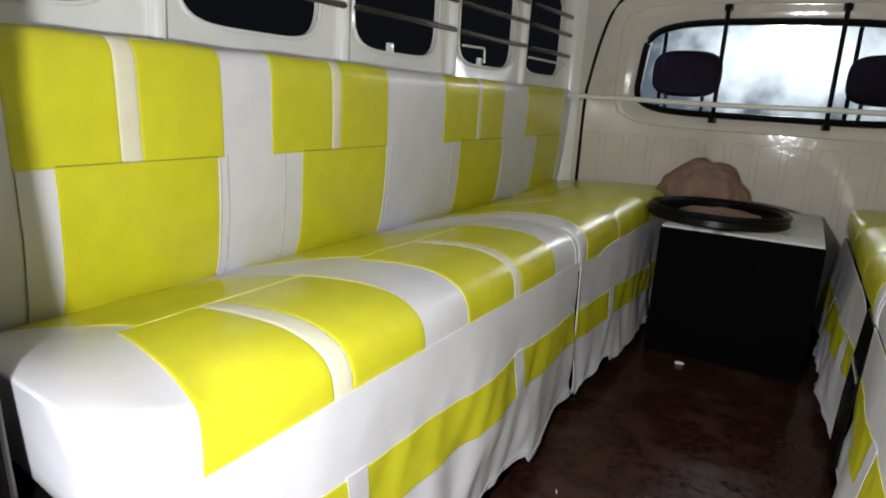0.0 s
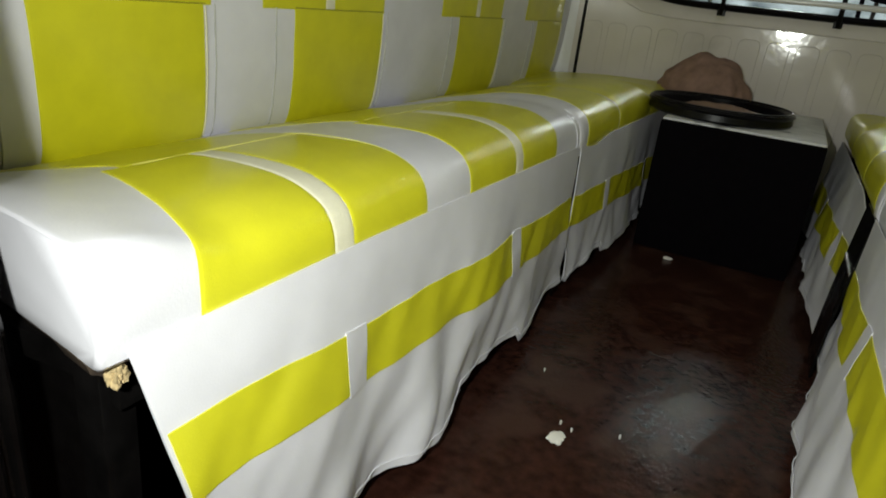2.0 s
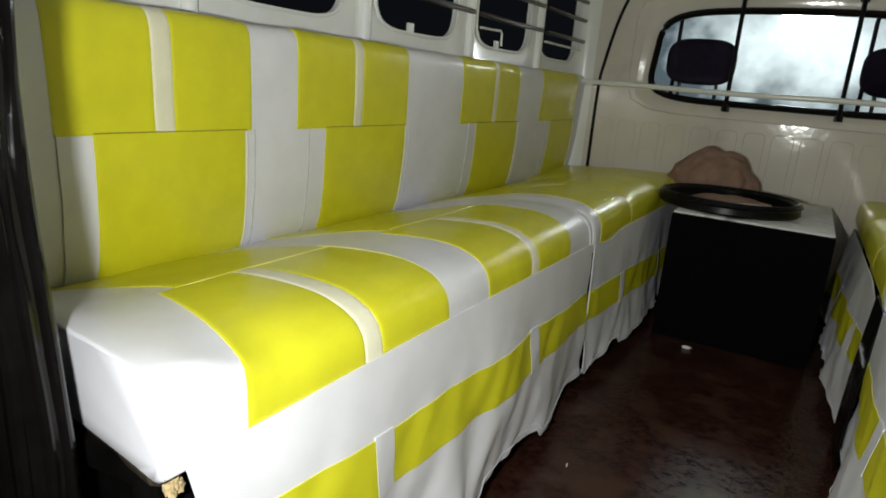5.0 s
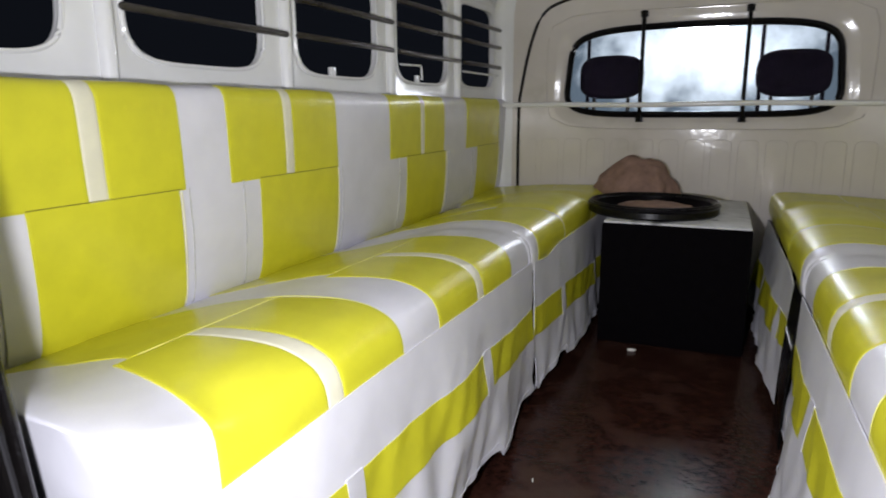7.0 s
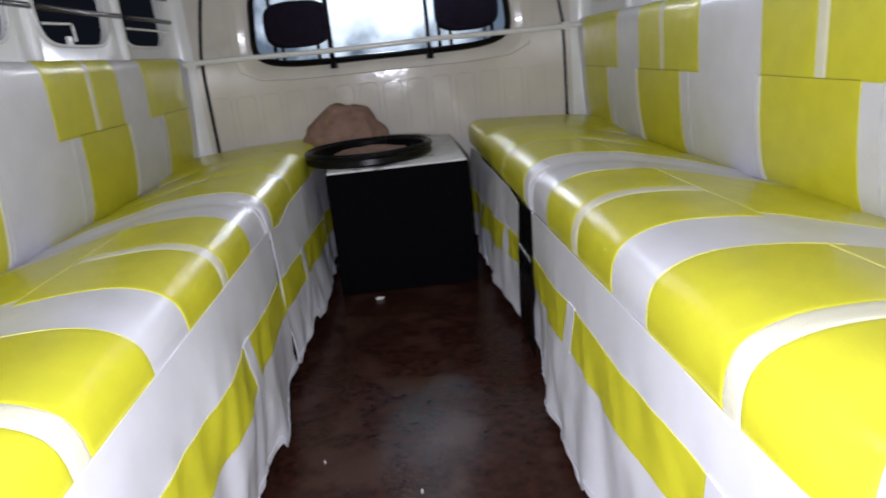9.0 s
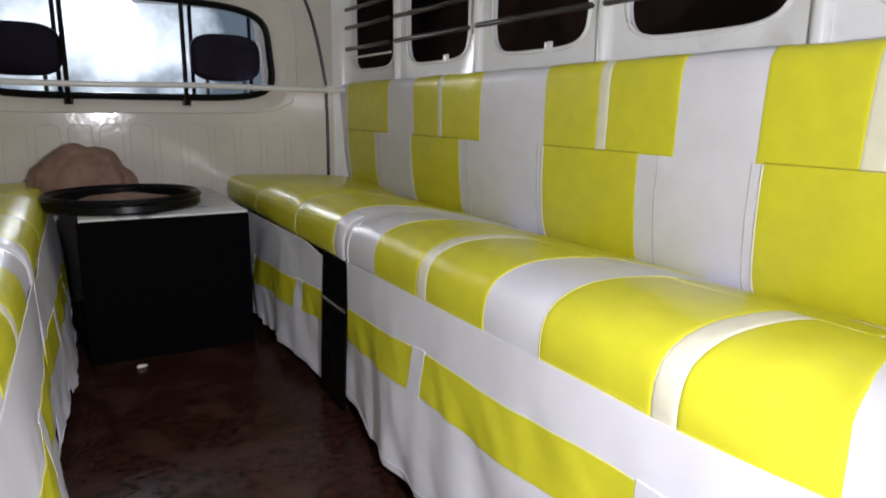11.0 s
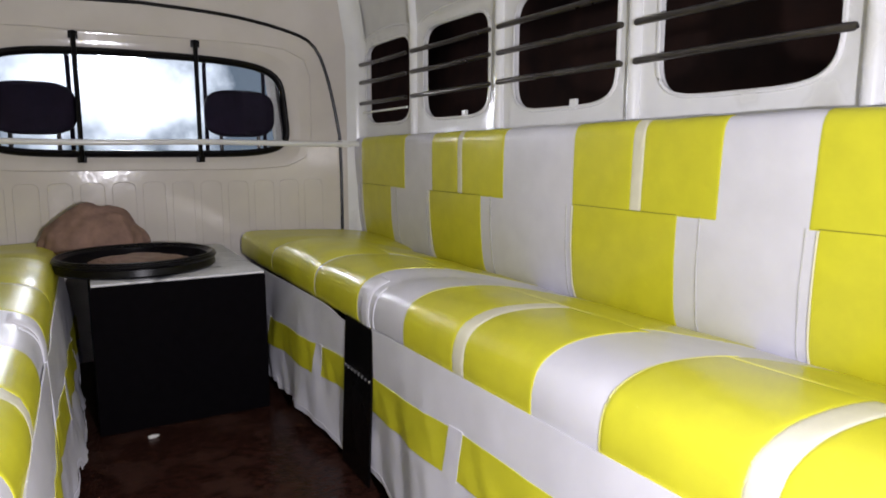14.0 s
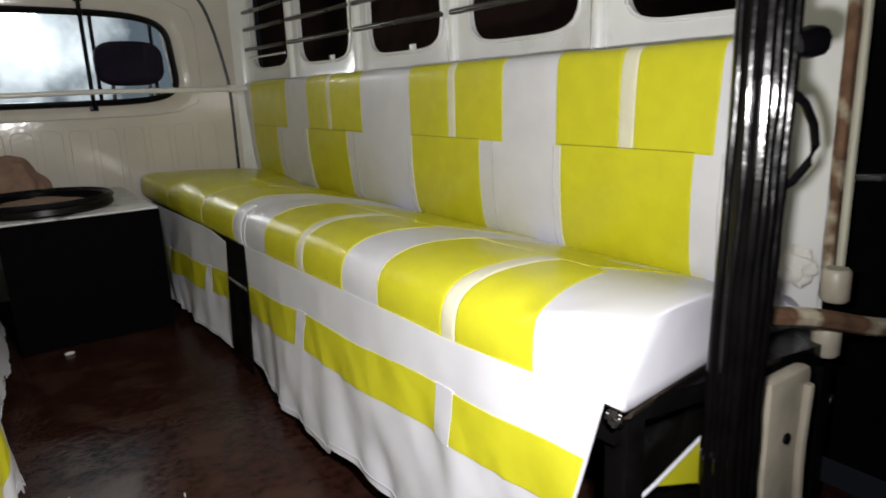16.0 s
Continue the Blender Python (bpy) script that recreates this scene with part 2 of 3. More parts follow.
def puffed(prof, s, y0, y1, u0, u1, lift, seed, nu=40, ny=24, edge=0.004, skew=0.0):
    """A vinyl panel that follows a cushion's profile, lifted off it and drawn in at its seams."""
    length = prof.s[-1]

    def rows(a, b, n, scale):
        e = min(edge / scale, (b - a) * 0.25)
        return [a, a + e * 0.45, *steps(a + e, b - e, n), b - e * 0.45, b]

    us, vs = rows(u0, u1, nu, length), rows(y0, y1, ny, 1.0)

    def f(u, y):
        d = min(min(u - u0, u1 - u) * length, min(y - y0, y1 - y)) / edge
        h = lift * (0.28 + 0.72 * min(max(d, 0), 1) ** 0.5) + ripple(y, u, seed)
        if skew:
            y += skew * max(0.0, min(prof.at(u).x, 0.45) - 0.25) * (y1 - y) / (y1 - y0)
        p = shape_at(prof, u, y) + prof.normal(u) * h
        return (s * p.x, y - seam_lean(prof, p.y), p.y)

    def out(u, y):
        n = prof.normal(u)
        return (s * n.x, 0, n.y)

    return sheet(f, us, vs, lift + 0.003, out)


def seam(prof, s, pts, r, lift=0.003):
    """Piping along (y, u) points of a profile."""
    line = []
    for y, u in pts:
        p = shape_at(prof, u, y) + prof.normal(u) * lift
        line.append((s * p.x, y - seam_lean(prof, p.y), p.y))
    return tube(line, r, 6)


def solid(prof, s, back, y0, y1, seed, ny=110, nu=60, round_=0.006):
    """A stuffed cushion: profile in front, closed by the back points, with rounded ends."""
    us = steps(0, 1, nu)
    ys = [y0, y0 + round_ * 0.25, y0 + round_ * 0.6, *steps(y0 + round_, y1 - round_, ny), y1 - round_ * 0.6, y1 - round_ * 0.25, y1]
    bm = bmesh.new()
    rings = []
    loop0 = [prof.at(u) for u in us] + [Vector(b) for b in back]
    mid = sum(loop0, Vector((0, 0))) / len(loop0)
    for y in ys:
        d = min(y - y0, y1 - y) / round_
        pull = round_ * (1 - math.sqrt(max(0.0, 1 - (1 - min(d, 1)) ** 2)))
        ring = []
        for k, p in enumerate(loop0):
            q = shape_at(prof, us[k], y) + prof.normal(us[k]) * ripple(y, us[k], seed) if k <= nu else p
            w = mid - q
            q = q + w.normalized() * min(pull, w.length * 0.6)
            ring.append(bm.verts.new((s * q.x, y, q.y)))
        rings.append(ring)
    n = len(loop0)
    for a, b in zip(rings, rings[1:]):
        for k in range(n):
            bm.faces.new((a[k], a[(k + 1) % n], b[(k + 1) % n], b[k]))
    bm.faces.new(rings[0])
    bm.faces.new(rings[-1][::-1])
    return bm


# ---- the body: floor, side walls, roof, cab wall ----
FRONT, REAR = 2.876, 0.62
RIBS = (1.235, 1.659, 2.083, 2.507)


def wall_x(y):
    return 0.745 - 0.042 * max(0.0, y - 1.5)


structure("floor", box((-0.80, 0.15, -0.06), (0.80, 2.95, -0.012)), FLOOR, "dark brown scuffed painted load floor", "floor", False)


def outline(cy, cz, hw, low, high, cut, n=104):
    """A window outline: rounded below, with cut corners above."""
    pts = []
    for k in range(n):
        a = 2 * math.pi * k / n
        dy, dz = math.cos(a), math.sin(a)
        # superellipse-like reach, rounder below than above
        h = (high - cz) if dz > 0 else (cz - low)
        e = 7.0 if dz > 0 else 4.6
        t = (abs(dy / hw) ** e + abs(dz / h) ** e) ** (-1 / e)
        y, z = dy * t, dz * t
        if z > 0 and abs(y) / hw + z / h > 2 - cut:
            f = (2 - cut) / (abs(y) / hw + z / h)
            y, z = y * f, z * f
        pts.append((cy + y, cz + z))
    return pts


def rect_reach(cy, cz, y0, y1, z0, z1, pts):
    out = []
    for y, z in pts:
        dy, dz = y - cy, z - cz
        t = min(((y1 - cy) if dy > 0 else (y0 - cy)) / dy if abs(dy) > 1e-6 else 9e9, ((z1 - cz) if dz > 0 else (z0 - cz)) / dz if abs(dz) > 1e-6 else 9e9)
        out.append((cy + dy * t, cz + dz * t))
    return out


def side_wall(s, name):
    bm = bmesh.new()
    holes = []
    thick = 0.014
    edges = [0.826, *RIBS, FRONT + 0.03]
    for y0, y1 in zip(edges, edges[1:]):
        cy, cz, hw = (y0 + y1) / 2 - 0.003, 0.805, 0.164
        if y0 < 1.0:
            cy, hw = 1.020, 0.162
        if y1 > FRONT:
            cy, hw = 2.688, 0.156
        hole = outline(cy if s > 0 else cy - 0.010, cz, hw, 0.695 if s > 0 else 0.690, 0.953, 0.2)
        holes.append(hole)
        corner = []
        for z in (0.55, 0.975):
            corner += [(y0, z), (y1, z)]
        rim = rect_reach(cy, cz, y0, y1, 0.55, 0.975, hole)
        # snap the rim's nearest points to the corners
        for c in corner:
            k = min(range(len(rim)), key=lambda i: (rim[i][0] - c[0]) ** 2 + (rim[i][1] - c[1]) ** 2)
            rim[k] = c
        n = len(hole)
        lip = [(cy + (y - cy) * 1.06, cz + (z - cz) * 1.06) for y, z in hole]
        loops = [
            [(s * wall_x(y), y, z) for y, z in rim],
            [(s * (wall_x(y) + 0.000), y, z) for y, z in lip],
            [(s * (wall_x(y) + 0.004), y, z) for y, z in hole],
            [(s * (wall_x(y) + thick), y, z) for y, z in hole],
            [(s * (wall_x(y) + thick), y, z) for y, z in rim],
        ]
        rows = [[bm.verts.new(p) for p in loop] for loop in loops]
        for a, b in zip(rows, rows[1:]):
            for k in range(n):
                bm.faces.new((a[k], a[(k + 1) % n], b[(k + 1) % n], b[k]))
        # the panel below
        lower = [bm.verts.new((s * (wall_x(y) + d), y, z)) for d in (0, thick) for y, z in ((y0, -0.012), (y1, -0.012), (y1, 0.55), (y0, 0.55))]
        for q in ((0, 1, 2, 3), (4, 7, 6, 5), (0, 4, 5, 1)):
            bm.faces.new([lower[i] for i in q])
    bmesh.ops.remove_doubles(bm, verts=bm.verts, dist=0.0004)
    wall = structure(name, bm, PAINT, "white painted steel canopy side with a row of open window holes", "wall")
    for hole in holes:
        part("window_frame", tube([(s * (wall_x(y) - 0.0005), y, z) for y, z in hole], 0.0042, 6, True), PAINT, wall, "rolled white window edge")
    # ribs, with three guard bars in each bay between them
    for y in (*RIBS,):
        x = wall_x(y)
        path = [(s * (x - 0.004), y, z) for z in steps(0.50, 0.96, 8)]
        path += [(s * (x - 0.004) * k, y, z - 0.006) for k, z in ROOFLINE[1:5]]
        part("rib", tube(path, 0.0135, 10), PAINT, wall, "white painted tubular rib")
    for y0, y1 in zip(edges[1:], edges[2:]):
        for z in (0.765, 0.834, 0.892):
            a, b = y0 + 0.016, min(y1 - 0.016, FRONT - 0.03)
            pts = [(s * (wall_x(y) - 0.022), y, z + random.uniform(-0.002, 0.002)) for y in (a, a + 0.004, (a + b) / 2, b - 0.004, b)]
            part("guard_bar", tube(pts, [0.005, 0.0065, 0.0065, 0.0065, 0.005], 10), STEEL, wall, "dark steel window guard bar")
    wire = [(2.13, 0.736), (2.19, 0.737), (2.245, 0.739), (2.252, 0.733), (2.254, 0.700)]
    if s < 0:
        part("wire", tube([(s * (wall_x(y) - 0.008), y, z) for y, z in wire], 0.003, 8), PAINT, wall, "bent white wire")
    part("white_rod", tube([(s * (wall_x(y) - 0.018), y, 0.737 - 0.004 * (y - 2.5)) for y in steps(2.525, 2.83, 6)], 0.0035, 8), PAINT, wall, "thin white rod across a window hole")
    for y in (0.95, 1.825, 2.24):
        part("catch", box((s * (wall_x(y) - 0.004), y - 0.010, 0.690), (s * (wall_x(y) + 0.004), y + 0.010, 0.712), 0.001), PAINT, wall, "small white window catch")
    for y0, y1 in zip(edges, edges[1:]):
        ya, yb = y0 + 0.03, min(y1, FRONT) - 0.03
        arc = [(s * (wall_x(y) - 0.001), y, 0.972 + 0.022 * math.sin(math.pi * k / 10) ** 0.5) for k, y in enumerate(steps(ya, yb, 10))]
        part("drip_moulding", tube(arc, 0.004, 6), PAINT, wall)
    return wall


ROOFLINE = [(1.0, 0.975), (0.992, 1.04), (0.955, 1.12), (0.875, 1.195), (0.70, 1.265), (0.40, 1.31), (0.0, 1.325)]
side_wall(-1, "wall_left")
side_wall(1, "wall_right")

half = Profile([(k, z) for k, z in ROOFLINE])
arch = [half.at(u) for u in steps(0, 1, 20)]
arch = [(p.x, p.y) for p in arch] + [(-p.x, p.y) for p in arch[-2::-1]]
rb = bmesh.new()
ys = steps(0.826, FRONT + 0.03, 24)
inner = [[rb.verts.new((k * wall_x(y), y, z)) for k, z in arch] for y in ys]
outer = [[rb.verts.new((k * (wall_x(y) + 0.014), y, z + 0.014 * (z > 0.98))) for k, z in arch] for y in ys]
for grid in (inner, outer):
    for a, b in zip(grid, grid[1:]):
        for k in range(len(arch) - 1):
            rb.faces.new((a[k], a[k + 1], b[k + 1], b[k]))
for a, b in ((inner[0], outer[0]), (inner[-1], outer[-1])):
    for k in range(len(arch) - 1):
        rb.faces.new((a[k], a[k + 1], b[k + 1], b[k]))
structure("ceiling", rb, ROOF, "pale grey curved canopy roof", "ceiling")

# cab wall with a rounded window opening
WIN = []
NW = 176
for k in range(NW):
    a = 2 * math.pi * k / NW
    dx, dz = math.cos(a), math.sin(a)
    hx, hz = 0.425, 0.137
    t = (abs(dx / hx) ** 5.5 + abs(dz / hz) ** 5.5) ** (-1 / 5.5)
    x, z = dx * t, dz * t
    x *= 1 - 0.06 * (z + hz) / (2 * hz)
    z += 0.014 * (1 - (x / hx) ** 2) * (z > 0)
    WIN.append((x * (1.02 if x < 0 else 1.0), 0.735 + z))
wb = bmesh.new()
rim = rect_reach(0, 0.735, -0.72, 0.72, -0.012, 1.33, WIN)
for c in ((-0.72, -0.012), (0.72, -0.012), (0.72, 1.33), (-0.72, 1.33)):
    k = min(range(NW), key=lambda i: (rim[i][0] - c[0]) ** 2 + (rim[i][1] - c[1]) ** 2)
    rim[k] = c
swell = [(x * 1.11, 0.735 + (z - 0.735) * 1.32) for x, z in WIN]
swell0 = [(x * 1.13, 0.735 + (z - 0.735) * 1.36) for x, z in WIN]
swell2 = [(x * 1.075, 0.735 + (z - 0.735) * 1.22) for x, z in WIN]
rows = [[wb.verts.new((x, y, z)) for x, z in loop] for loop, y in ((rim, FRONT), (swell0, FRONT), (swell, FRONT), (swell2, FRONT + 0.006), (WIN, FRONT + 0.006), (WIN, FRONT + 0.04), (rim, FRONT + 0.04))]
for a, b in zip(rows, rows[1:]):
    for k in range(NW):
        wb.faces.new((a[k], a[(k + 1) % NW], b[(k + 1) % NW], b[k]))
cab_wall = structure("wall_front", wb, CABPAINT, "glossy cream painted cab rear panel with pressed ribs", "wall")
part("gasket", tube([(x, FRONT + 0.002, z) for x, z in WIN], 0.0135, 10, True, 0.8), RUBBER, cab_wall, "black rubber window gasket")
gb = bmesh.new()
for y in (FRONT + 0.016, FRONT + 0.020):
    gb.faces.new([gb.verts.new((x * 0.995, y, 0.735 + (z - 0.735) * 0.99)) for x, z in WIN])
pane = part("pane", gb, GLASS, cab_wall, "clear cab window glass", False)
pane.visible_shadow = False
for x in (-0.168, 0.152):
    guard = part("window_bar", tube([(x - 0.006, FRONT - 0.012, z) for z in (0.573, 0.578, 0.74, 0.93, 0.936)], [0.004, 0.0068, 0.0068, 0.0068, 0.004], 8), RUBBER, cab_wall, "black vertical guard bar")
    for z in (0.583, 0.925):
        part("bracket", box((x - 0.018, FRONT - 0.014, z - 0.010), (x + 0.006, FRONT + 0.002, z + 0.010), 0.002), RUBBER, guard)
# pressed vertical flutes
for i in range(-7, 8):
    x = i * 0.082 + 0.01
    if abs(x) > 0.58:
        continue
    loop = []
    for cx, cz, a0 in ((x + 0.013, 0.497, 0), (x - 0.013, 0.497, 90), (x - 0.013, 0.235, 180), (x + 0.013, 0.235, 270)):
        loop += [(cx + 0.018 * math.cos(radians(a0 + q)), FRONT + 0.001, cz + 0.018 * math.sin(radians(a0 + q))) for q in (0, 18, 36, 54, 72, 90)]
    part("pressed_rib", tube(loop, 0.0024, 6, True, 0.5), CABPAINT, cab_wall)
loop = []
for k in range(60):
    a = 2 * math.pi * k / 60
    c, d = math.cos(a), math.sin(a)
    t = (abs(c / 0.50) ** 7 + abs(d / 0.195) ** 7) ** (-1 / 7)
    loop.append((c * t, FRONT + 0.001, 0.745 + d * t))
part("pressed_rib", tube(loop, 0.004, 6, True, 0.5), CABPAINT, cab_wall)
# black door-shaped seal line between cab and canopy
arc = Profile([(0.602, 0.30), (0.602, 0.60), (0.592, 0.70), (0.56, 0.85), (0.518, 0.945), (0.44, 0.985), (0.25, 1.018), (0.0, 1.03)])
pts = [arc.at(u) for u in steps(0, 1, 40)]
pts = [(p.x, FRONT - 0.001, p.y) for p in pts] + [(-p.x, FRONT - 0.001, p.y) for p in pts[-2::-1]]
part("seal", tube(pts, 0.0055, 8), RUBBER, cab_wall, "black rubber seal between cab and canopy")
for s_ in (-1, 1):
    def bend(z, t, s_=s_):
        x = (1 - t) ** 2 * 0.625 + 2 * t * (1 - t) * 0.683 + t * t * 0.6885
        y = (1 - t) ** 2 * (FRONT - 0.003) + 2 * t * (1 - t) * (FRONT - 0.004) + t * t * 2.843
        return (s_ * (x - 0.16 * max(0.0, z - 0.95)), y, z)

    part("corner_fillet", sheet(bend, steps(0.2, 1.2, 20), steps(0, 1, 10), 0.003, lambda z, t, s_=s_: (-s_ * 0.7, -0.7, 0)), PAINT, cab_wall, "white curved canopy corner")
rail = thing("grab_rail", "white painted round rail across the cab window", "rail", at=(0, FRONT - 0.04, 0.63))
part("rail", tube([(x, FRONT - 0.045, 0.632 + 0.002 * math.sin(x * 9)) for x in steps(-0.69, 0.69, 14)], 0.0085, 10), PAINT, rail)
for x in (-0.62, 0.60):
    part("rail_bracket", box((x - 0.012, FRONT - 0.052, 0.62), (x + 0.012, FRONT + 0.003, 0.644), 0.002), PAINT, rail)


# ---- benches ----
SEAT = Profile([(0.266, 0.279), (0.253, 0.286), (0.249, 0.310), (0.252, 0.338), (0.262, 0.357), (0.281, 0.369), (0.31, 0.377), (0.35, 0.379), (0.41, 0.375), (0.465, 0.366), (0.52, 0.353), (0.60, 0.332), (0.672, 0.311), (0.69, 0.305)])
SEAT_END = Profile([(0.266, 0.306), (0.253, 0.309), (0.250, 0.323), (0.249, 0.350), (0.250, 0.381), (0.253, 0.388), (0.264, 0.392), (0.31, 0.391), (0.36, 0.388), (0.43, 0.379), (0.52, 0.360), (0.60, 0.338), (0.672, 0.314), (0.69, 0.306)])
SEAT_FAR = Profile([(0.266, 0.279), (0.253, 0.284), (0.249, 0.303), (0.252, 0.335), (0.262, 0.349), (0.281, 0.354), (0.31, 0.355), (0.35, 0.354), (0.41, 0.352), (0.465, 0.350), (0.52, 0.347), (0.60, 0.341), (0.672, 0.332), (0.69, 0.328)])
BACK = Profile([(0.690, 0.296), (0.672, 0.33), (0.660, 0.40), (0.654, 0.47), (0.653, 0.50), (0.650, 0.56), (0.648, 0.615), (0.650, 0.640), (0.662, 0.653), (0.695, 0.655)])


def seat_u(x):
    return min(steps(0.2, 1, 400), key=lambda u: abs(SEAT.at(u).x - x))


def back_u(z):
    return min(steps(0, 0.85, 400), key=lambda u: abs(BACK.at(u).y - z))


def seat_cushion(s, y0, y1):
    c = thing("seat_cushion", "long bench seat cushion of yellow and white vinyl panels", "seat cushion", "bench cushions", at=(s * 0.46, (y0 + y1) / 2, 0.28))
    body = solid(SEAT, s, [(0.72, 0.285), (0.70, 0.262), (0.50, 0.284), (0.285, 0.305), (0.275, 0.3055)], y0, y1, 1.0 + s)
    for v in body.verts:
        # the rear end is cut slightly askew
        near = max(0.0, 1 - (v.co.y - y0) / 0.08)
        v.co.y += (0.20 * (abs(v.co.x) - 0.25) + 0.10 * max(0.0, 0.385 - v.co.z)) * near
    part("cushion_body", body, WHITE, c)
    uf, us_, ub = 0.012, seat_u(0.435), 0.998
    for n, (a, b, strip) in enumerate(((0.875, 1.200, (1.012, 1.042) if s > 0 else (1.032, 1.062)), (1.315, 1.652, (1.468, 1.498)), (1.85, 2.10, None), (2.108, 2.46, None), (2.468, 2.84, None))):
        cuts = [(a, b)] if not strip else [(a, strip[0]), (strip[1], b)]
        for p, q in cuts:
            part("yellow_panel", puffed(SEAT, s, p, q, uf, us_, 0.0012, 1.0 + s, skew=0.34 if p < 0.9 else 0.0), YELLOW, c, "glossy yellow vinyl panel")
        part("yellow_panel", puffed(SEAT, s, a + 0.02, b, us_ + 0.004, ub, 0.0011, 1.0 + s, 20, skew=0.34 if a < 0.9 else 0.0), YELLOW, c, "glossy yellow vinyl panel")
        if strip:
            part("strip", puffed(SEAT, s, strip[0], strip[1], uf, us_, 0.0015, 1.0 + s, 14, 3, 0.004), CREAM, c, "cream vinyl strip")
        if n > 1:
            continue
        part("piping", seam(SEAT, s, [(y, us_ + 0.002) for y in steps(a + (0.095 if a < 0.9 else 0.03), b, 8)], 0.0008, 0.0007), PIPING, c)
        part("piping", seam(SEAT, s, [(b + 0.001, u) for u in steps(0.02, us_ + 0.04, 40)], 0.0006, 0.0004), PIPING, c)
    part("pleat", puffed(SEAT, s, 1.796, 1.832, 0.02, seat_u(0.29), 0.0032, 1.0 + s, 12, 4, 0.008), WHITE, c, "white folded pleat in the cover")
    part("stitching", seam(SEAT, s, [(1.775 + 0.002 * math.sin(u * 30), u) for u in steps(0.01, 0.2, 20)], 0.0011, 0.0006), WHITE, c)
    return c


def back_cushion(s, y0, y1):
    c = thing("backrest_cushion", "long upright backrest cushion in yellow and white vinyl panels", "backrest", "bench backrests", at=(s * 0.70, (y0 + y1) / 2, 0.30))
    part("cushion_body", solid(BACK, s, [(0.712, 0.64), (0.725, 0.45), (0.725, 0.30)], y0, y1, 11.0 + s, round_=0.012), WHITE, c)
    us_, top, low = back_u(0.50), 0.93, 0.01
    uppers = ((0.958 if s < 0 else 0.952, 1.262, (1.092, 1.122)), (1.378, 1.712, (1.532, 1.557)), (1.95, 2.29, (2.13, 2.152)), (2.47, 2.80, None))
    lowers = ((1.005 if s < 0 else 0.982, 1.248), (1.452, 1.708), (2.045, 2.305), (2.575, 2.798))
    for n, ((a, b, strip), (p, q)) in enumerate(zip(uppers, lowers)):
        d = (0.016 if n == 0 else 0.0) if s < 0 else (-0.010 if n == 0 else 0.02 if n < 3 else 0.01)
        a, b, strip, p, q = a + d, b + d, strip and (strip[0] + d, strip[1] + d), p + d, q + d
        for g, h in ([(a, strip[0]), (strip[1], b)] if strip else [(a, b)]):
            part("yellow_panel", puffed(BACK, s, g, h, us_ - 0.006, top, 0.0014, 11.0 + s, 36), YELLOW, c, "yellow vinyl headrest panel")
        if strip:
            part("strip", puffed(BACK, s, strip[0], strip[1], us_ - 0.004, top, 0.0018, 11.0 + s, 30, 3, 0.004), CREAM, c, "cream vinyl strip")
        part("yellow_panel", puffed(BACK, s, p, q, low, us_, 0.0010, 11.0 + s, 26), YELLOW, c, "yellow vinyl back panel")
        part("piping", seam(BACK, s, [(q + 0.001, u) for u in steps(low, us_ - 0.01, 10)], 0.0014, 0.002), CREAM, c)
        part("stitching", seam(BACK, s, [(y, us_ + 0.0006 * math.sin(y * 19)) for y in steps(p, q, 24)], 0.0009, 0.0022), OLIVE, c, "dark olive seam thread")
        for y in (p - 0.045, q + 0.018):
            part("stitching", seam(BACK, s, [(y + 0.0005 * math.sin(u * 25), u) for u in steps(low, us_, 10)], 0.0011, 0.0012), THREAD, c)
    return c


def skirt_top(s, y):
    """The height of a valance's upper edge, which sags towards the cab."""
    return (0.320 if s < 0 else 0.303 + 0.016 * max(0.0, 1 - (y - 0.77) / 0.25)) - 0.017 * max(0.0, y - 1.1) - 0.014 * math.exp(-((y - 1.91) / 0.08) ** 2)


def skirt_point(s, y, z, y0, y1, seed, lift=0.0):
    d = max(0.0, (skirt_top(s, y) - z) / 0.318)
    calm = min(1.0, 0.35 + min(y - y0, y1 - y) * 9)
    fold = noise.noise(Vector((y * 6.5, d * 1.3, seed))) * 0.032 * d ** 0.95 * calm + noise.noise(Vector((y * 17 + d * 3, d * 2.2, seed + 3))) * 0.013 * d ** 1.2
    fold += noise.noise(Vector((y * 30 + d * 9, d * 5, seed + 7))) * 0.0055 * d
    # beside the gap between two skirts the cloth hangs straight down
    straight = min(1.0, 0.12 + abs(y - 1.82) * 3.2 - 0.1)
    x = 0.246 - (0.029 * d + 0.008 * math.sin(d * 2.6)) * straight + fold * (0.3 + 0.7 * straight) - lift
    # the free ends curl and hang askew
    askew = 0.05 * d * max(0.0, 1 - (y - y0) / 0.10) if y0 < 1.0 else 0.0
    curl = 0.011 * d * math.sin(d * 6 + seed) * max(0.0, 1 - min(abs(y - 1.80), abs(y - 1.86)) / 0.06)
    return (s * (x - abs(curl)), y + 0.012 * d * math.sin(y * 7 + seed) + askew + curl, z)


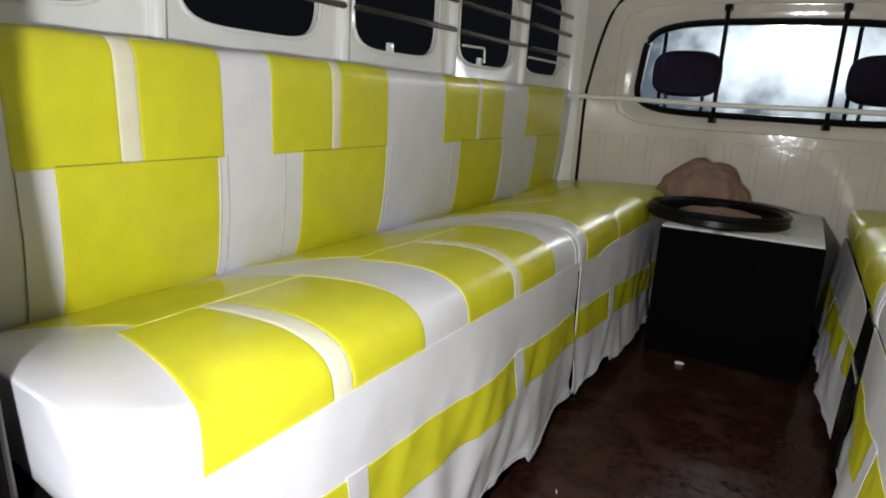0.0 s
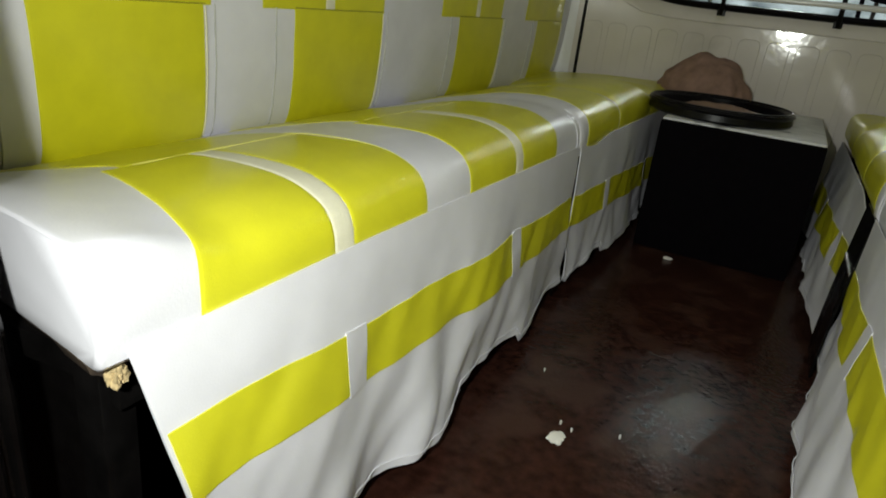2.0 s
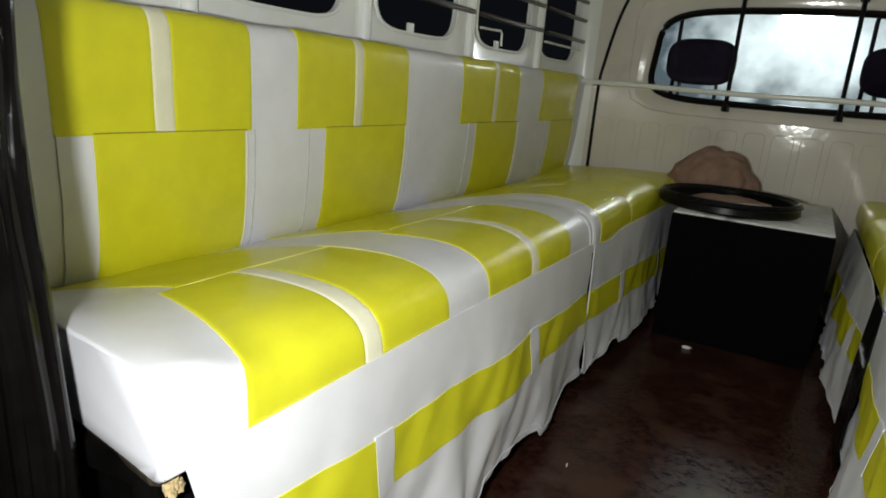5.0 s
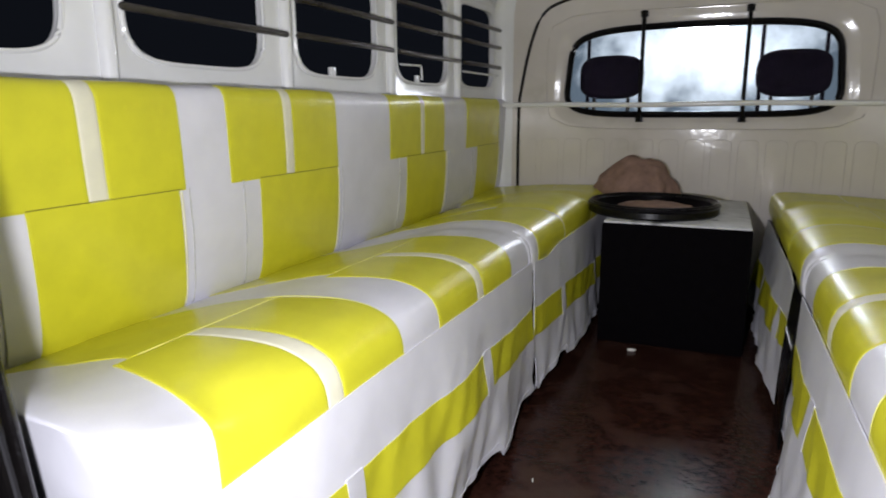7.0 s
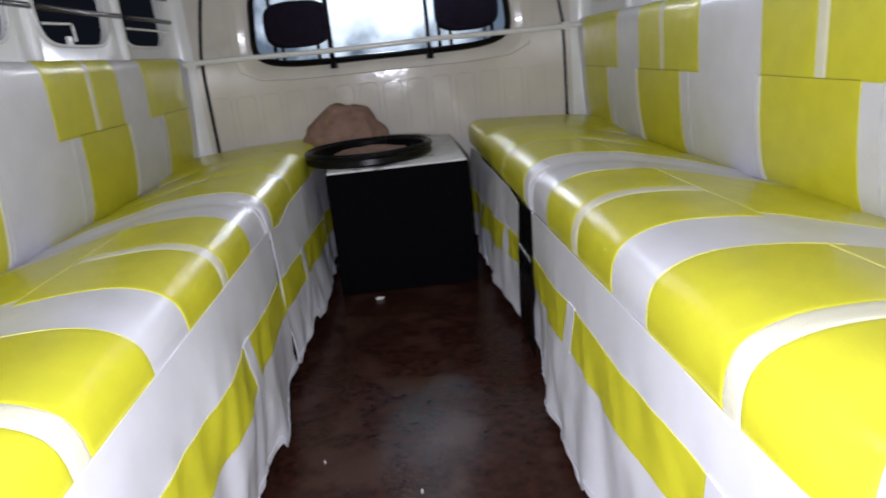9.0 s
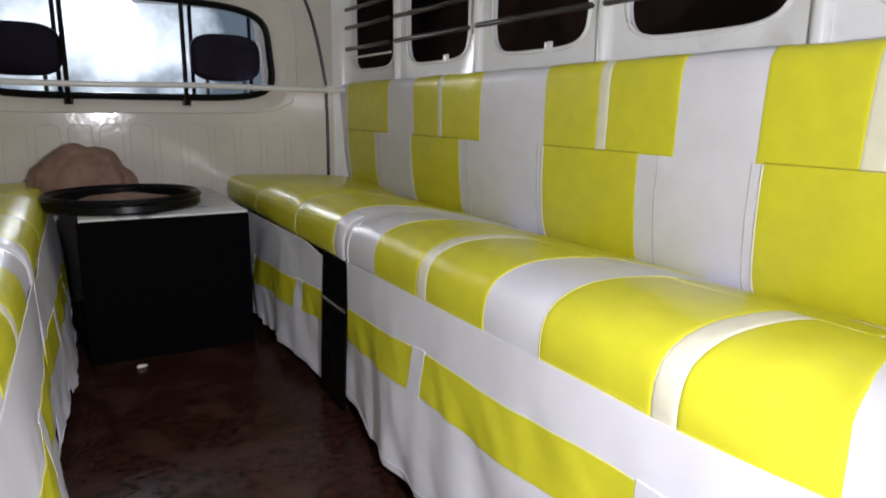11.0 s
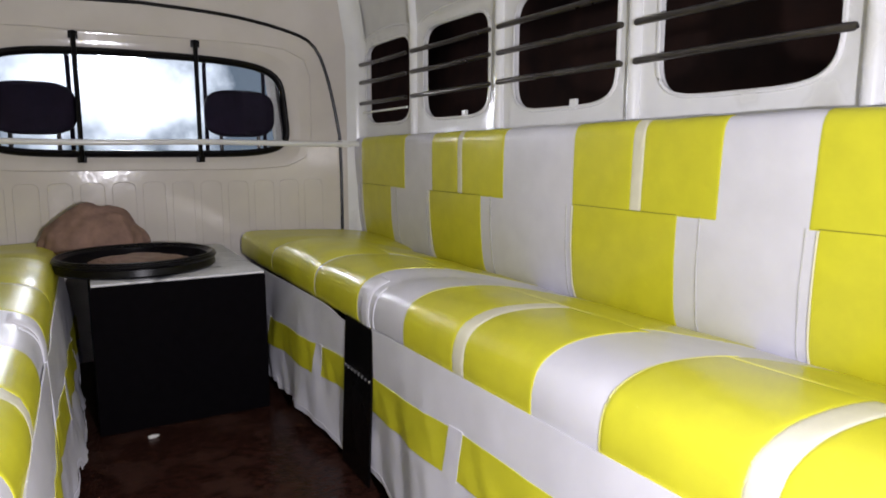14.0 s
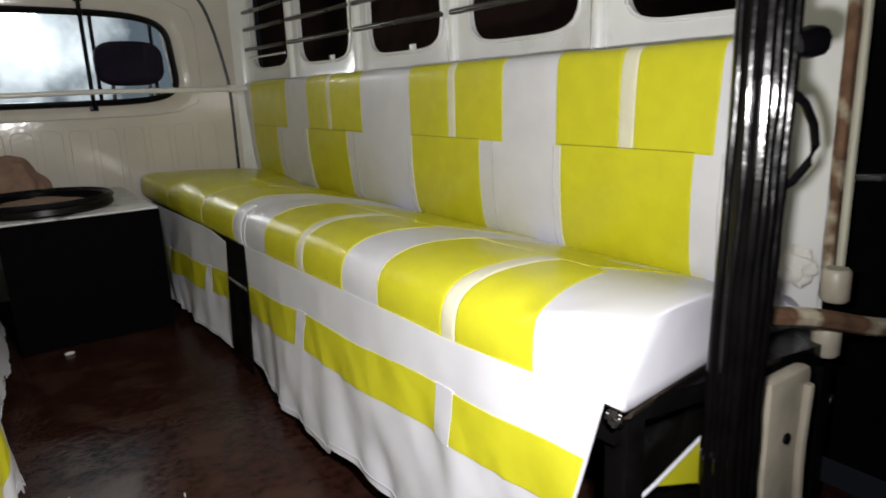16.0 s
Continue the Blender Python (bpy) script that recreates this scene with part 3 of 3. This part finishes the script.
def skirt(s, y0, y1, seed):
    c = thing("seat_skirt", "white vinyl valance with a yellow band hanging from a bench edge", "skirt", "bench skirts", at=(s * 0.25, (y0 + y1) / 2, 0.31))
    n = int((y1 - y0) / 0.011)

    def low(y):
        return 0.012 - 0.012 * (1.84 < y < 2.0) * min(1.0, (2.0 - y) / 0.08) + 0.02 * (0.5 + 0.5 * noise.noise(Vector((y * 4, seed, 2)))) + 0.015 * (math.sin(y * 9 + seed) > 0.6)

    def z_at(y, v, lo, hi):
        return lo + (hi - lo) * v

    def cloth(v, y):
        return skirt_point(s, y, z_at(y, v, low(y), skirt_top(s, y)), y0, y1, seed)

    part("cloth", sheet(cloth, steps(0, 1, 18), steps(y0, y1, n), 0.002, lambda v, y: (-s, 0, 0)), WHITE, c)
    cuts = [y0 + 0.004, *[k for k in ((1.008, 1.445, 2.03, 2.42) if s > 0 else (1.030, 1.465, 2.03, 2.42)) if y0 < k < y1], y1 - 0.004]
    for k, (a, b) in enumerate(zip(cuts, cuts[1:])):
        a2 = a + (0.034 if k else 0)

        def band(v, y):
            top = 0.253 - 0.048 * (y - 0.8) + 0.007 * noise.noise(Vector((y * 5, seed, 8)))
            return skirt_point(s, y, top - 0.064 * (1 - v), y0, y1, seed, 0.0012)

        part("yellow_band", sheet(band, steps(0, 1, 6), steps(a2, b, max(6, int((b - a2) / 0.008))), 0.002, lambda v, y: (-s, 0, 0)), YELLOW, c, "yellow vinyl band sewn on")
        if k:
            def strip(v, y):
                top = 0.256 - 0.048 * (y - 0.8) + 0.007 * noise.noise(Vector((y * 5, seed, 8)))
                return skirt_point(s, y, top - 0.070 * (1 - v), y0, y1, seed, 0.0016)
            part("strip", sheet(strip, steps(0, 1, 6), steps(a - 0.001, a2 + 0.001, 6), 0.002, lambda v, y: (-s, 0, 0)), WHITE, c, "white strip across the band")
    hem = [skirt_point(s, y, low(y) + 0.012, y0, y1, seed, 0.002) for y in steps(y0, y1, n)]
    part("hem", tube(hem, 0.0009, 5), WHITE, c)
    return c


def bench_frame(s, y0, y1, gap):
    c = thing("bench", "black painted steel bench base under the cushions", "bench base", "bench bases", at=(s * 0.5, (y0 + y1) / 2, -0.012))
    bm = bmesh.new()
    prof = [(0.275, 0.300), (0.275, 0.278), (0.72, 0.228), (0.72, 0.2545)]
    rows = [[bm.verts.new((s * x, y, z)) for x, z in prof] for y in (y0, y1)]
    for k in range(4):
        bm.faces.new((rows[0][k], rows[0][(k + 1) % 4], rows[1][(k + 1) % 4], rows[1][k]))
    bm.faces.new(rows[0])
    bm.faces.new(rows[1][::-1])
    part("deck", bm, GLOSS, c, "black sloping seat deck", False)
    for y in (y0 + 0.012, 1.30, gap - 0.02, 2.35, y1 - 0.03):
        part("leg", box((s * 0.285, y - 0.014, -0.012), (s * 0.313, y + 0.014, 0.29), 0.002), GLOSS, c)
        part("rear_leg", box((s * 0.68, y - 0.014, -0.012), (s * 0.708, y + 0.014, 0.225), 0.002), GLOSS, c)
    part("front_rail", box((s * 0.276, y0 + 0.006, 0.255), (s * 0.298, y1, 0.297), 0.002), GLOSS, c)
    slope = [(s * x, y0 - 0.006 + 0.2 * (x - 0.25), 0.296 - 0.055 * (x - 0.28)) for x in steps(0.282, 0.68, 8)]
    part("end_rail", tube(slope, 0.0105, 8), BROWN, c, "dull brown end rail under the cushion")
    # black sheet added in place of the shaded void under the bench end
    part("void_panel", box((s * 0.318, y0 + 0.03, -0.012), (s * 0.71, y0 + 0.036, 0.235)), GLOSS, c, "black panel added for the dark void under the bench end")
    part("back_panel", box((s * 0.33, y0 + 0.15, -0.012), (s * 0.336, y1, 0.265)), GLOSS, c, "dark boxed-in panel")
    return c


for s in (-1, 1):
    y0 = 0.752 if s > 0 else 0.789
    bench_frame(s, y0 + 0.03, 2.84, 1.81)
    seat_cushion(s, y0, 2.85)
    back_cushion(s, 0.903 if s > 0 else 0.895, 2.866)
    gap = (1.778, 1.898) if s > 0 else (1.788, 1.808)
    skirt(s, y0 + 0.024, gap[0], 3.3 if s > 0 else 7.7)
    skirt(s, gap[1], 2.78, 5.1 if s > 0 else 9.2)
    strap = thing("bench_strap", "black plastic strip hanging between two skirts", "strap", "bench straps", at=(s * 0.24, gap[0], 0.30))
    w0, w1 = gap[0] - 0.003, gap[1] + 0.010

    def strap_f(v, y):
        d = 1 - v
        return (s * ((0.246 - 0.009 * math.sin(d * 2.2) if s > 0 else 0.252) - 0.006 * d), y - 0.012 * math.sin(d * 3.0), 0.293 * v - 0.004)

    part("strip", sheet(strap_f, steps(0, 1, 14), steps(w0, w1, 4), 0.004, lambda v, y: (-s, 0, 0)), GLOSS, strap)
    count = 8 if s > 0 else 3
    for k in range(count):
        q = strap_f(0.68, w0 + 0.008 + (w1 - w0 - 0.016) * k / (count - 1))
        part("staple", box((q[0] - 0.002, q[1] - 0.0016, q[2] - 0.003), (q[0] + 0.002, q[1] + 0.0016, q[2] + 0.003), 0.0006), CHROME, strap, "small bright staple")

# torn foam ends under the cushion corners
for s in (-1, 1):
    bm = bmesh.new()
    bmesh.ops.create_icosphere(bm, subdivisions=4, radius=1)
    for v in bm.verts:
        k = 1 + 0.45 * noise.noise(v.co * 2.3 + Vector((s, 0, 0))) + 0.3 * noise.noise(v.co * 8.5)
        v.co = Vector((s * 0.264, 0.816 if s < 0 else 0.779, 0.296)) + Vector((v.co.x * 0.0065, v.co.y * 0.007, v.co.z * 0.010)) * k
    tagged(mesh_ob("foam_scrap", bm, FOAM if s < 0 else STEEL), "torn yellowish foam poking out under a cushion corner" if s < 0 else "crumpled shiny foil scrap under a cushion corner", "foam", "foam scraps")

# ---- box, ring and cloth by the cab wall ----
crate = thing("speaker_box", "black covered box with a worn pale top", "box", at=(0.006, 2.5, -0.012))
part("body", box((-0.186, 2.270, -0.012), (0.184, 2.82, 0.318), 0.006), BLACK, crate)
part("top_sheet", box((-0.182, 2.273, 0.3185), (0.181, 2.815, 0.3245), 0.002), PALE, crate, "pale worn top sheet")
ring = thing("black_ring", "round black plastic tub rim lying on a box", "ring", at=(-0.076, 2.47, 0.325))
bm = bmesh.new()
prof = [(0.163, 0.0), (0.175, 0.001), (0.180, 0.006), (0.178, 0.020), (0.183, 0.026), (0.180, 0.032), (0.167, 0.032), (0.161, 0.027), (0.161, 0.006)]
rows = []
for k in range(64):
    a = 2 * math.pi * k / 64
    rows.append([bm.verts.new((-0.076 + math.cos(a) * r, 2.470 + math.sin(a) * r, 0.325 + z)) for r, z in prof])
for k in range(64):
    for j in range(len(prof)):
        bm.faces.new((rows[k][j], rows[k][(j + 1) % len(prof)], rows[(k + 1) % 64][(j + 1) % len(prof)], rows[(k + 1) % 64][j]))
part("rim", bm, RUBBER, ring)
part("lip", tube([(-0.076 + math.cos(a) * 0.173, 2.470 + math.sin(a) * 0.173, 0.3575) for a in steps(0, 2 * math.pi * 63 / 64, 63)], 0.0042, 8, True), RUBBER, ring, "rounded upper lip")
bm = bmesh.new()
bmesh.ops.create_icosphere(bm, subdivisions=5, radius=1)
for v in bm.verts:
    p = v.co.copy()
    k = 1 + 0.10 * noise.noise(p * 2.2) + 0.05 * noise.noise(p * 5.5 + Vector((3, 1, 0)))
    z = p.z * k
    v.co = Vector((-0.160 + p.x * k * 0.136, 2.752 + p.y * k * 0.100, 0.327 + (z * 0.134 if z > 0 else max(z, -0.02) * 0.1)))
tagged(mesh_ob("cloth_sack", bm, SACK), "rounded brown cloth sack behind a black ring", "sack")

bm = bmesh.new()
bmesh.ops.create_icosphere(bm, subdivisions=5, radius=1)
for v in bm.verts:
    p = v.co.copy()
    k = 1 + 0.22 * noise.noise(p * 2.6 + Vector((7, 2, 0))) + 0.09 * noise.noise(p * 7)
    v.co = Vector((-0.076 + p.x * k * 0.120, 2.480 + p.y * k * 0.115, 0.326 + (p.z * k * 0.026 if p.z > 0 else max(p.z, -0.02) * 0.03)))
tagged(mesh_ob("folded_cloth", bm, SACK), "low crumpled brown cloth lying inside a black ring", "cloth")

# ---- the cab seen through its window ----
cab = thing("cab", "dim vehicle cab with pale lining", "vehicle cab", kind="structure", at=(0, 3.4, 0))
part("cab_roof", box((-0.75, FRONT + 0.045, 1.02), (0.75, 4.0, 1.06)), ROOF, cab)
part("cab_floor", box((-0.75, FRONT + 0.045, -0.2), (0.75, 4.2, -0.16)), BLACK, cab)
for s in (-1, 1):
    part("cab_side", box((s * 0.75, FRONT + 0.045, -0.2), (s * 0.79, 4.1, 0.62)), CABPAINT, cab)
    part("cab_pillar", tube([(s * 0.72, 4.05, 0.60), (s * 0.62, 3.85, 1.03)], 0.03, 8), CABPAINT, cab)
part("dashboard", box((-0.75, 3.85, 0.30), (0.75, 4.15, 0.56), 0.03), SEATCLOTH, cab, "dark dashboard")
# self-glowing sheet; the halo round the lamp is part of its colour
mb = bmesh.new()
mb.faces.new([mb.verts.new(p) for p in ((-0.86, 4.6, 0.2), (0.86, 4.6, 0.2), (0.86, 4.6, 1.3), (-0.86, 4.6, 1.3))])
structure("backdrop", mb, MIST, "glowing bluish backdrop of mist and foliage with the lamp's glare painted in", "backdrop", False)
lampo = thing("cab_lamp", "small glaring white lamp in the cab", "lamp", at=(-0.015, 3.5, 0.90))
# glowing ellipsoid, wider than a bulb so that it covers the glare too
bm = bmesh.new()
bmesh.ops.create_uvsphere(bm, u_segments=20, v_segments=12, radius=1)
for v in bm.verts:
    v.co = Vector((-0.015 + v.co.x * 0.10, 3.5 + v.co.y * 0.03, 0.925 + v.co.z * 0.05))
part("bulb", bm, BULB, lampo, "white bulb stretched wide to include its glare")
part("socket", tube([(-0.015, 3.5, 0.96), (-0.015, 3.5, 1.02)], 0.02, 10), RUBBER, lampo)


def cab_seat(x):
    c = thing("front_seat", "dark cloth front seat with a headrest on posts", "seat", "front seats", at=(x, 3.06, -0.16))
    part("backrest", box((x - 0.22, 2.925, 0.05), (x + 0.22, 3.05, 0.60), 0.05), SEATCLOTH, c)
    part("seat_base", box((x - 0.23, 2.99, -0.16), (x + 0.23, 3.45, 0.10), 0.05), SEATCLOTH, c)
    bm = bmesh.new()
    bmesh.ops.create_icosphere(bm, subdivisions=4, radius=1)
    for v in bm.verts:
        p = v.co
        t = (abs(p.x) ** 3.4 + abs(p.y) ** 3 + abs(p.z) ** 3.2) ** (-1 / 3.2)
        v.co = Vector((x + p.x * t * 0.111, 2.968 + p.y * t * 0.036, 0.728 + p.z * t * 0.075))
    head = part("headrest", bm, SEATCLOTH, c, "dark padded headrest")
    for d in (-0.06, 0.06):
        part("post", tube([(x + d, 2.975, 0.585), (x + d, 2.975, 0.67)], 0.006, 8), STEEL, head)
    for d in (-0.095, 0.095):
        part("upright", tube([(x + d, 3.03, 0.58), (x + d, 3.03, 0.88), (x + d * 0.9, 3.03, 0.97)], 0.0065, 8), SEATCLOTH, c, "dark guard upright behind the headrest")
    return c


for x in (-0.288, 0.290):
    cab_seat(x)


# ---- the rear opening: posts, body edge, open door ----
def rear_post(s, y, x0, x1, lean):
    c = thing("door_post", "glossy black ridged rear post beside the bench", "post", "rear posts", at=(s * x0, y, -0.012))

    def inward(z):
        t = min(1.0, max(0.0, (0.60 - z) / 0.36))
        return lean * t * t * (3 - 2 * t)

    bm = bmesh.new()
    heights = steps(-0.012, 1.15, 46)
    corners = [(x0 + 0.006, y - 0.032), (x1 - 0.006, y - 0.032), (x1, y - 0.026), (x1, y - 0.004), (x1 - 0.004, y), (x0 + 0.004, y), (x0, y - 0.004), (x0, y - 0.026)]
    rings = [[bm.verts.new((s * (px - inward(z) + 0.0015 * noise.noise(Vector((px * 40, z * 11, s)))), py + 0.0015 * noise.noise(Vector((z * 13, py * 50, s))), z)) for px, py in corners] for z in heights]
    for q, w in zip(rings, rings[1:]):
        for k in range(8):
            bm.faces.new((q[k], q[(k + 1) % 8], w[(k + 1) % 8], w[k]))
    bm.faces.new(rings[0])
    bm.faces.new(rings[-1][::-1])
    part("column", bm, WET, c)
    # folded ridges on the rear face and on the face towards the aisle
    seats = [(x0 + (x1 - x0) * (k + 0.5) / 4, y - 0.033) for k in range(4)] + [(x0 - 0.001, y - 0.022), (x0 - 0.001, y - 0.009)]
    for k, (x, py) in enumerate(seats):
        line = [(s * (x - inward(z) + 0.0025 * noise.noise(Vector((k, z * 7, s)))), py + 0.003 * noise.noise(Vector((k + 9, z * 9, s))), z) for z in steps(0.02, 1.14, 60)]
        part("ridge", tube(line, [(0.0062 if k < 4 else 0.0042) + 0.0022 * noise.noise(Vector((k, q[2] * 18, 4))) for q in line], 8), WET, c)
    return c


right_post = rear_post(1, 0.772, 0.406, 0.462, 0.012)
rear_post(-1, 0.792, 0.374, 0.476, 0.042)
part("knob", tube([(0.458, 0.74, 0.63), (0.473, 0.735, 0.632), (0.486, 0.73, 0.633), (0.491, 0.728, 0.633)], [0.012, 0.016, 0.014, 0.006], 10), RUBBER, right_post, "round black rubber knob")
part("cable_loop", tube([(0.458, 0.735, 0.585), (0.468, 0.730, 0.575), (0.482, 0.727, 0.555), (0.487, 0.726, 0.535), (0.479, 0.728, 0.517), (0.466, 0.735, 0.500), (0.457, 0.74, 0.495)], 0.0045, 8), RUBBER, right_post, "looped black cable")

for s in (-1, 1):
    jamb = thing("door_jamb", "worn cream body edge with a rusty flaking strip", "door jamb", "door jambs", at=(s * 0.74, 0.83, -0.012))
    part("edge_strip", tube([(s * (0.752 + 0.004 * noise.noise(Vector((z * 9, s, 0)))), 0.820, z) for z in steps(0.30, 0.97, 24)], [0.0085 + 0.004 * noise.noise(Vector((z * 13, 2, s))) for z in steps(0.30, 0.97, 24)], 8), RUST, jamb, "rusty flaking edge strip")
    part("seal_lip", tube([(s * (0.772 + 0.003 * noise.noise(Vector((z * 7, s, 5)))), 0.813, z) for z in steps(0.30, 1.0, 24)], 0.006, 8), CREAM, jamb, "cream rubber lip")
    sx, sy, top = (0.505, 0.755, 0.262) if s > 0 else (0.70, 0.79, 0.20)
    part("lower_sill", box((s * sx, sy, -0.012), (s * (sx + 0.092), sy + 0.022, top), 0.009), TAN, jamb, "dented tan lower jamb")
    part("sill_lip", tube([(s * (sx + 0.075 + 0.003 * math.sin(z * 31)), sy - 0.003, z) for z in steps(-0.008, top - 0.02, 16)], 0.006, 8), TAN, jamb, "folded metal lip")
    part("bolt_hole", tube([(s * (sx + 0.04), sy - 0.003, top - 0.08), (s * (sx + 0.04), sy + 0.004, top - 0.08)], 0.007, 12), RUBBER, jamb)
    part("cross_bar", tube([(s * (0.55 + 0.318 * k), 0.79 - 0.10 * k, 0.325 - 0.07 * k + 0.003 * math.sin(k * 9)) for k in steps(0, 1, 12)], 0.012, 8), RUST, jamb, "brown rusted cross bar")
    for x, z in ((0.69, 0.262), (0.70, 0.335)):
        part("hinge_barrel", tube([(s * x, 0.785, z - 0.022), (s * x, 0.785, z - 0.018), (s * x, 0.785, z + 0.018), (s * x, 0.785, z + 0.022)], [0.015, 0.018, 0.018, 0.015], 12), TAN, jamb, "stained painted hinge barrel")
door = thing("rear_door", "black open rear door with a chrome handle bar", "door", at=(0.88, 0.7, -0.012))
part("panel", box((0.868, 0.40, -0.012), (0.90, 0.96, 1.1), 0.008), GLOSS, door)
part("handle", tube([(0.868, 0.862, 0.452), (0.852, 0.857, 0.453), (0.850, 0.835, 0.455), (0.851, 0.806, 0.457), (0.868, 0.80, 0.458)], 0.0055, 10), CHROME, door, "bright metal handle bar")
part("trim", tube([(0.865, 0.875, -0.012), (0.865, 0.858, 0.05), (0.865, 0.842, 0.105)], 0.004, 8), CHROME, door, "shiny trim line")
bm = bmesh.new()
bmesh.ops.create_icosphere(bm, subdivisions=4, radius=1)
for v in bm.verts:
    p = v.co.copy()
    k = 1 + 0.45 * noise.noise(p * 1.9) + 0.2 * noise.noise(p * 5)
    v.co = Vector((0.722, 0.852, 0.345)) + Vector((p.x * 0.012, p.y * 0.028, p.z * 0.026)) * k
tagged(mesh_ob("rag", bm, SCRAP), "crumpled white rag tucked at the door jamb", "rag")
flap = bmesh.new()
vs = [flap.verts.new(p) for p in ((0.350, 0.793, 0.178), (0.430, 0.793, 0.150), (0.452, 0.793, 0.214), (0.350, 0.796, 0.178), (0.430, 0.796, 0.150), (0.452, 0.796, 0.214))]
for q in ((0, 1, 2), (3, 5, 4), (0, 3, 4, 1), (1, 4, 5, 2), (0, 2, 5, 3)):
    flap.faces.new([vs[i] for i in q])
tagged(mesh_ob("vinyl_offcut", flap, YELLOW, False), "yellow vinyl offcut hanging behind the black post", "offcut")
part("edge_cord", tube([(0.312, 0.792, 0.172), (0.350, 0.792, 0.182), (0.40, 0.792, 0.199), (0.452, 0.792, 0.216)], 0.0022, 6), WHITE, bpy.data.objects["vinyl_offcut"], "white edge cord")

# ---- small things on the floor and outside ----
def paper_scrap(x, y, length, width, seed, label):
    bm = bmesh.new()
    bmesh.ops.create_icosphere(bm, subdivisions=3, radius=1)
    for v in bm.verts:
        p = v.co.copy()
        k = 1 + 0.5 * noise.noise(p * 2.1 + Vector((seed, 2, 1)))
        v.co = Vector((x, y, -0.008)) + Vector((p.x * width, p.y * length, p.z * 0.004)) * k
    tagged(mesh_ob("paper_scrap", bm, SCRAP), label, "scrap", "floor scraps")


paper_scrap(-0.085, 1.345, 0.014, 0.011, 4, "small torn white paper scrap on the floor")
for x, y, size in ((-0.091, 1.384, 0.002), (-0.072, 1.375, 0.0016), (-0.009, 1.403, 0.0014), (-0.16, 1.507, 0.0012)):
    paper_scrap(x, y, size, size * 0.8, x * 90, "tiny white crumb on the dark floor")
paper_scrap(-0.085, 2.212, 0.004, 0.011, 8, "flat white scrap on the floor before the black box")
structure("neighbour_wall", box((1.9, 1.6, -0.6), (2.0, 6.0, 2.4)), BRICK, "dark reddish wall outside the windows", "wall", False)
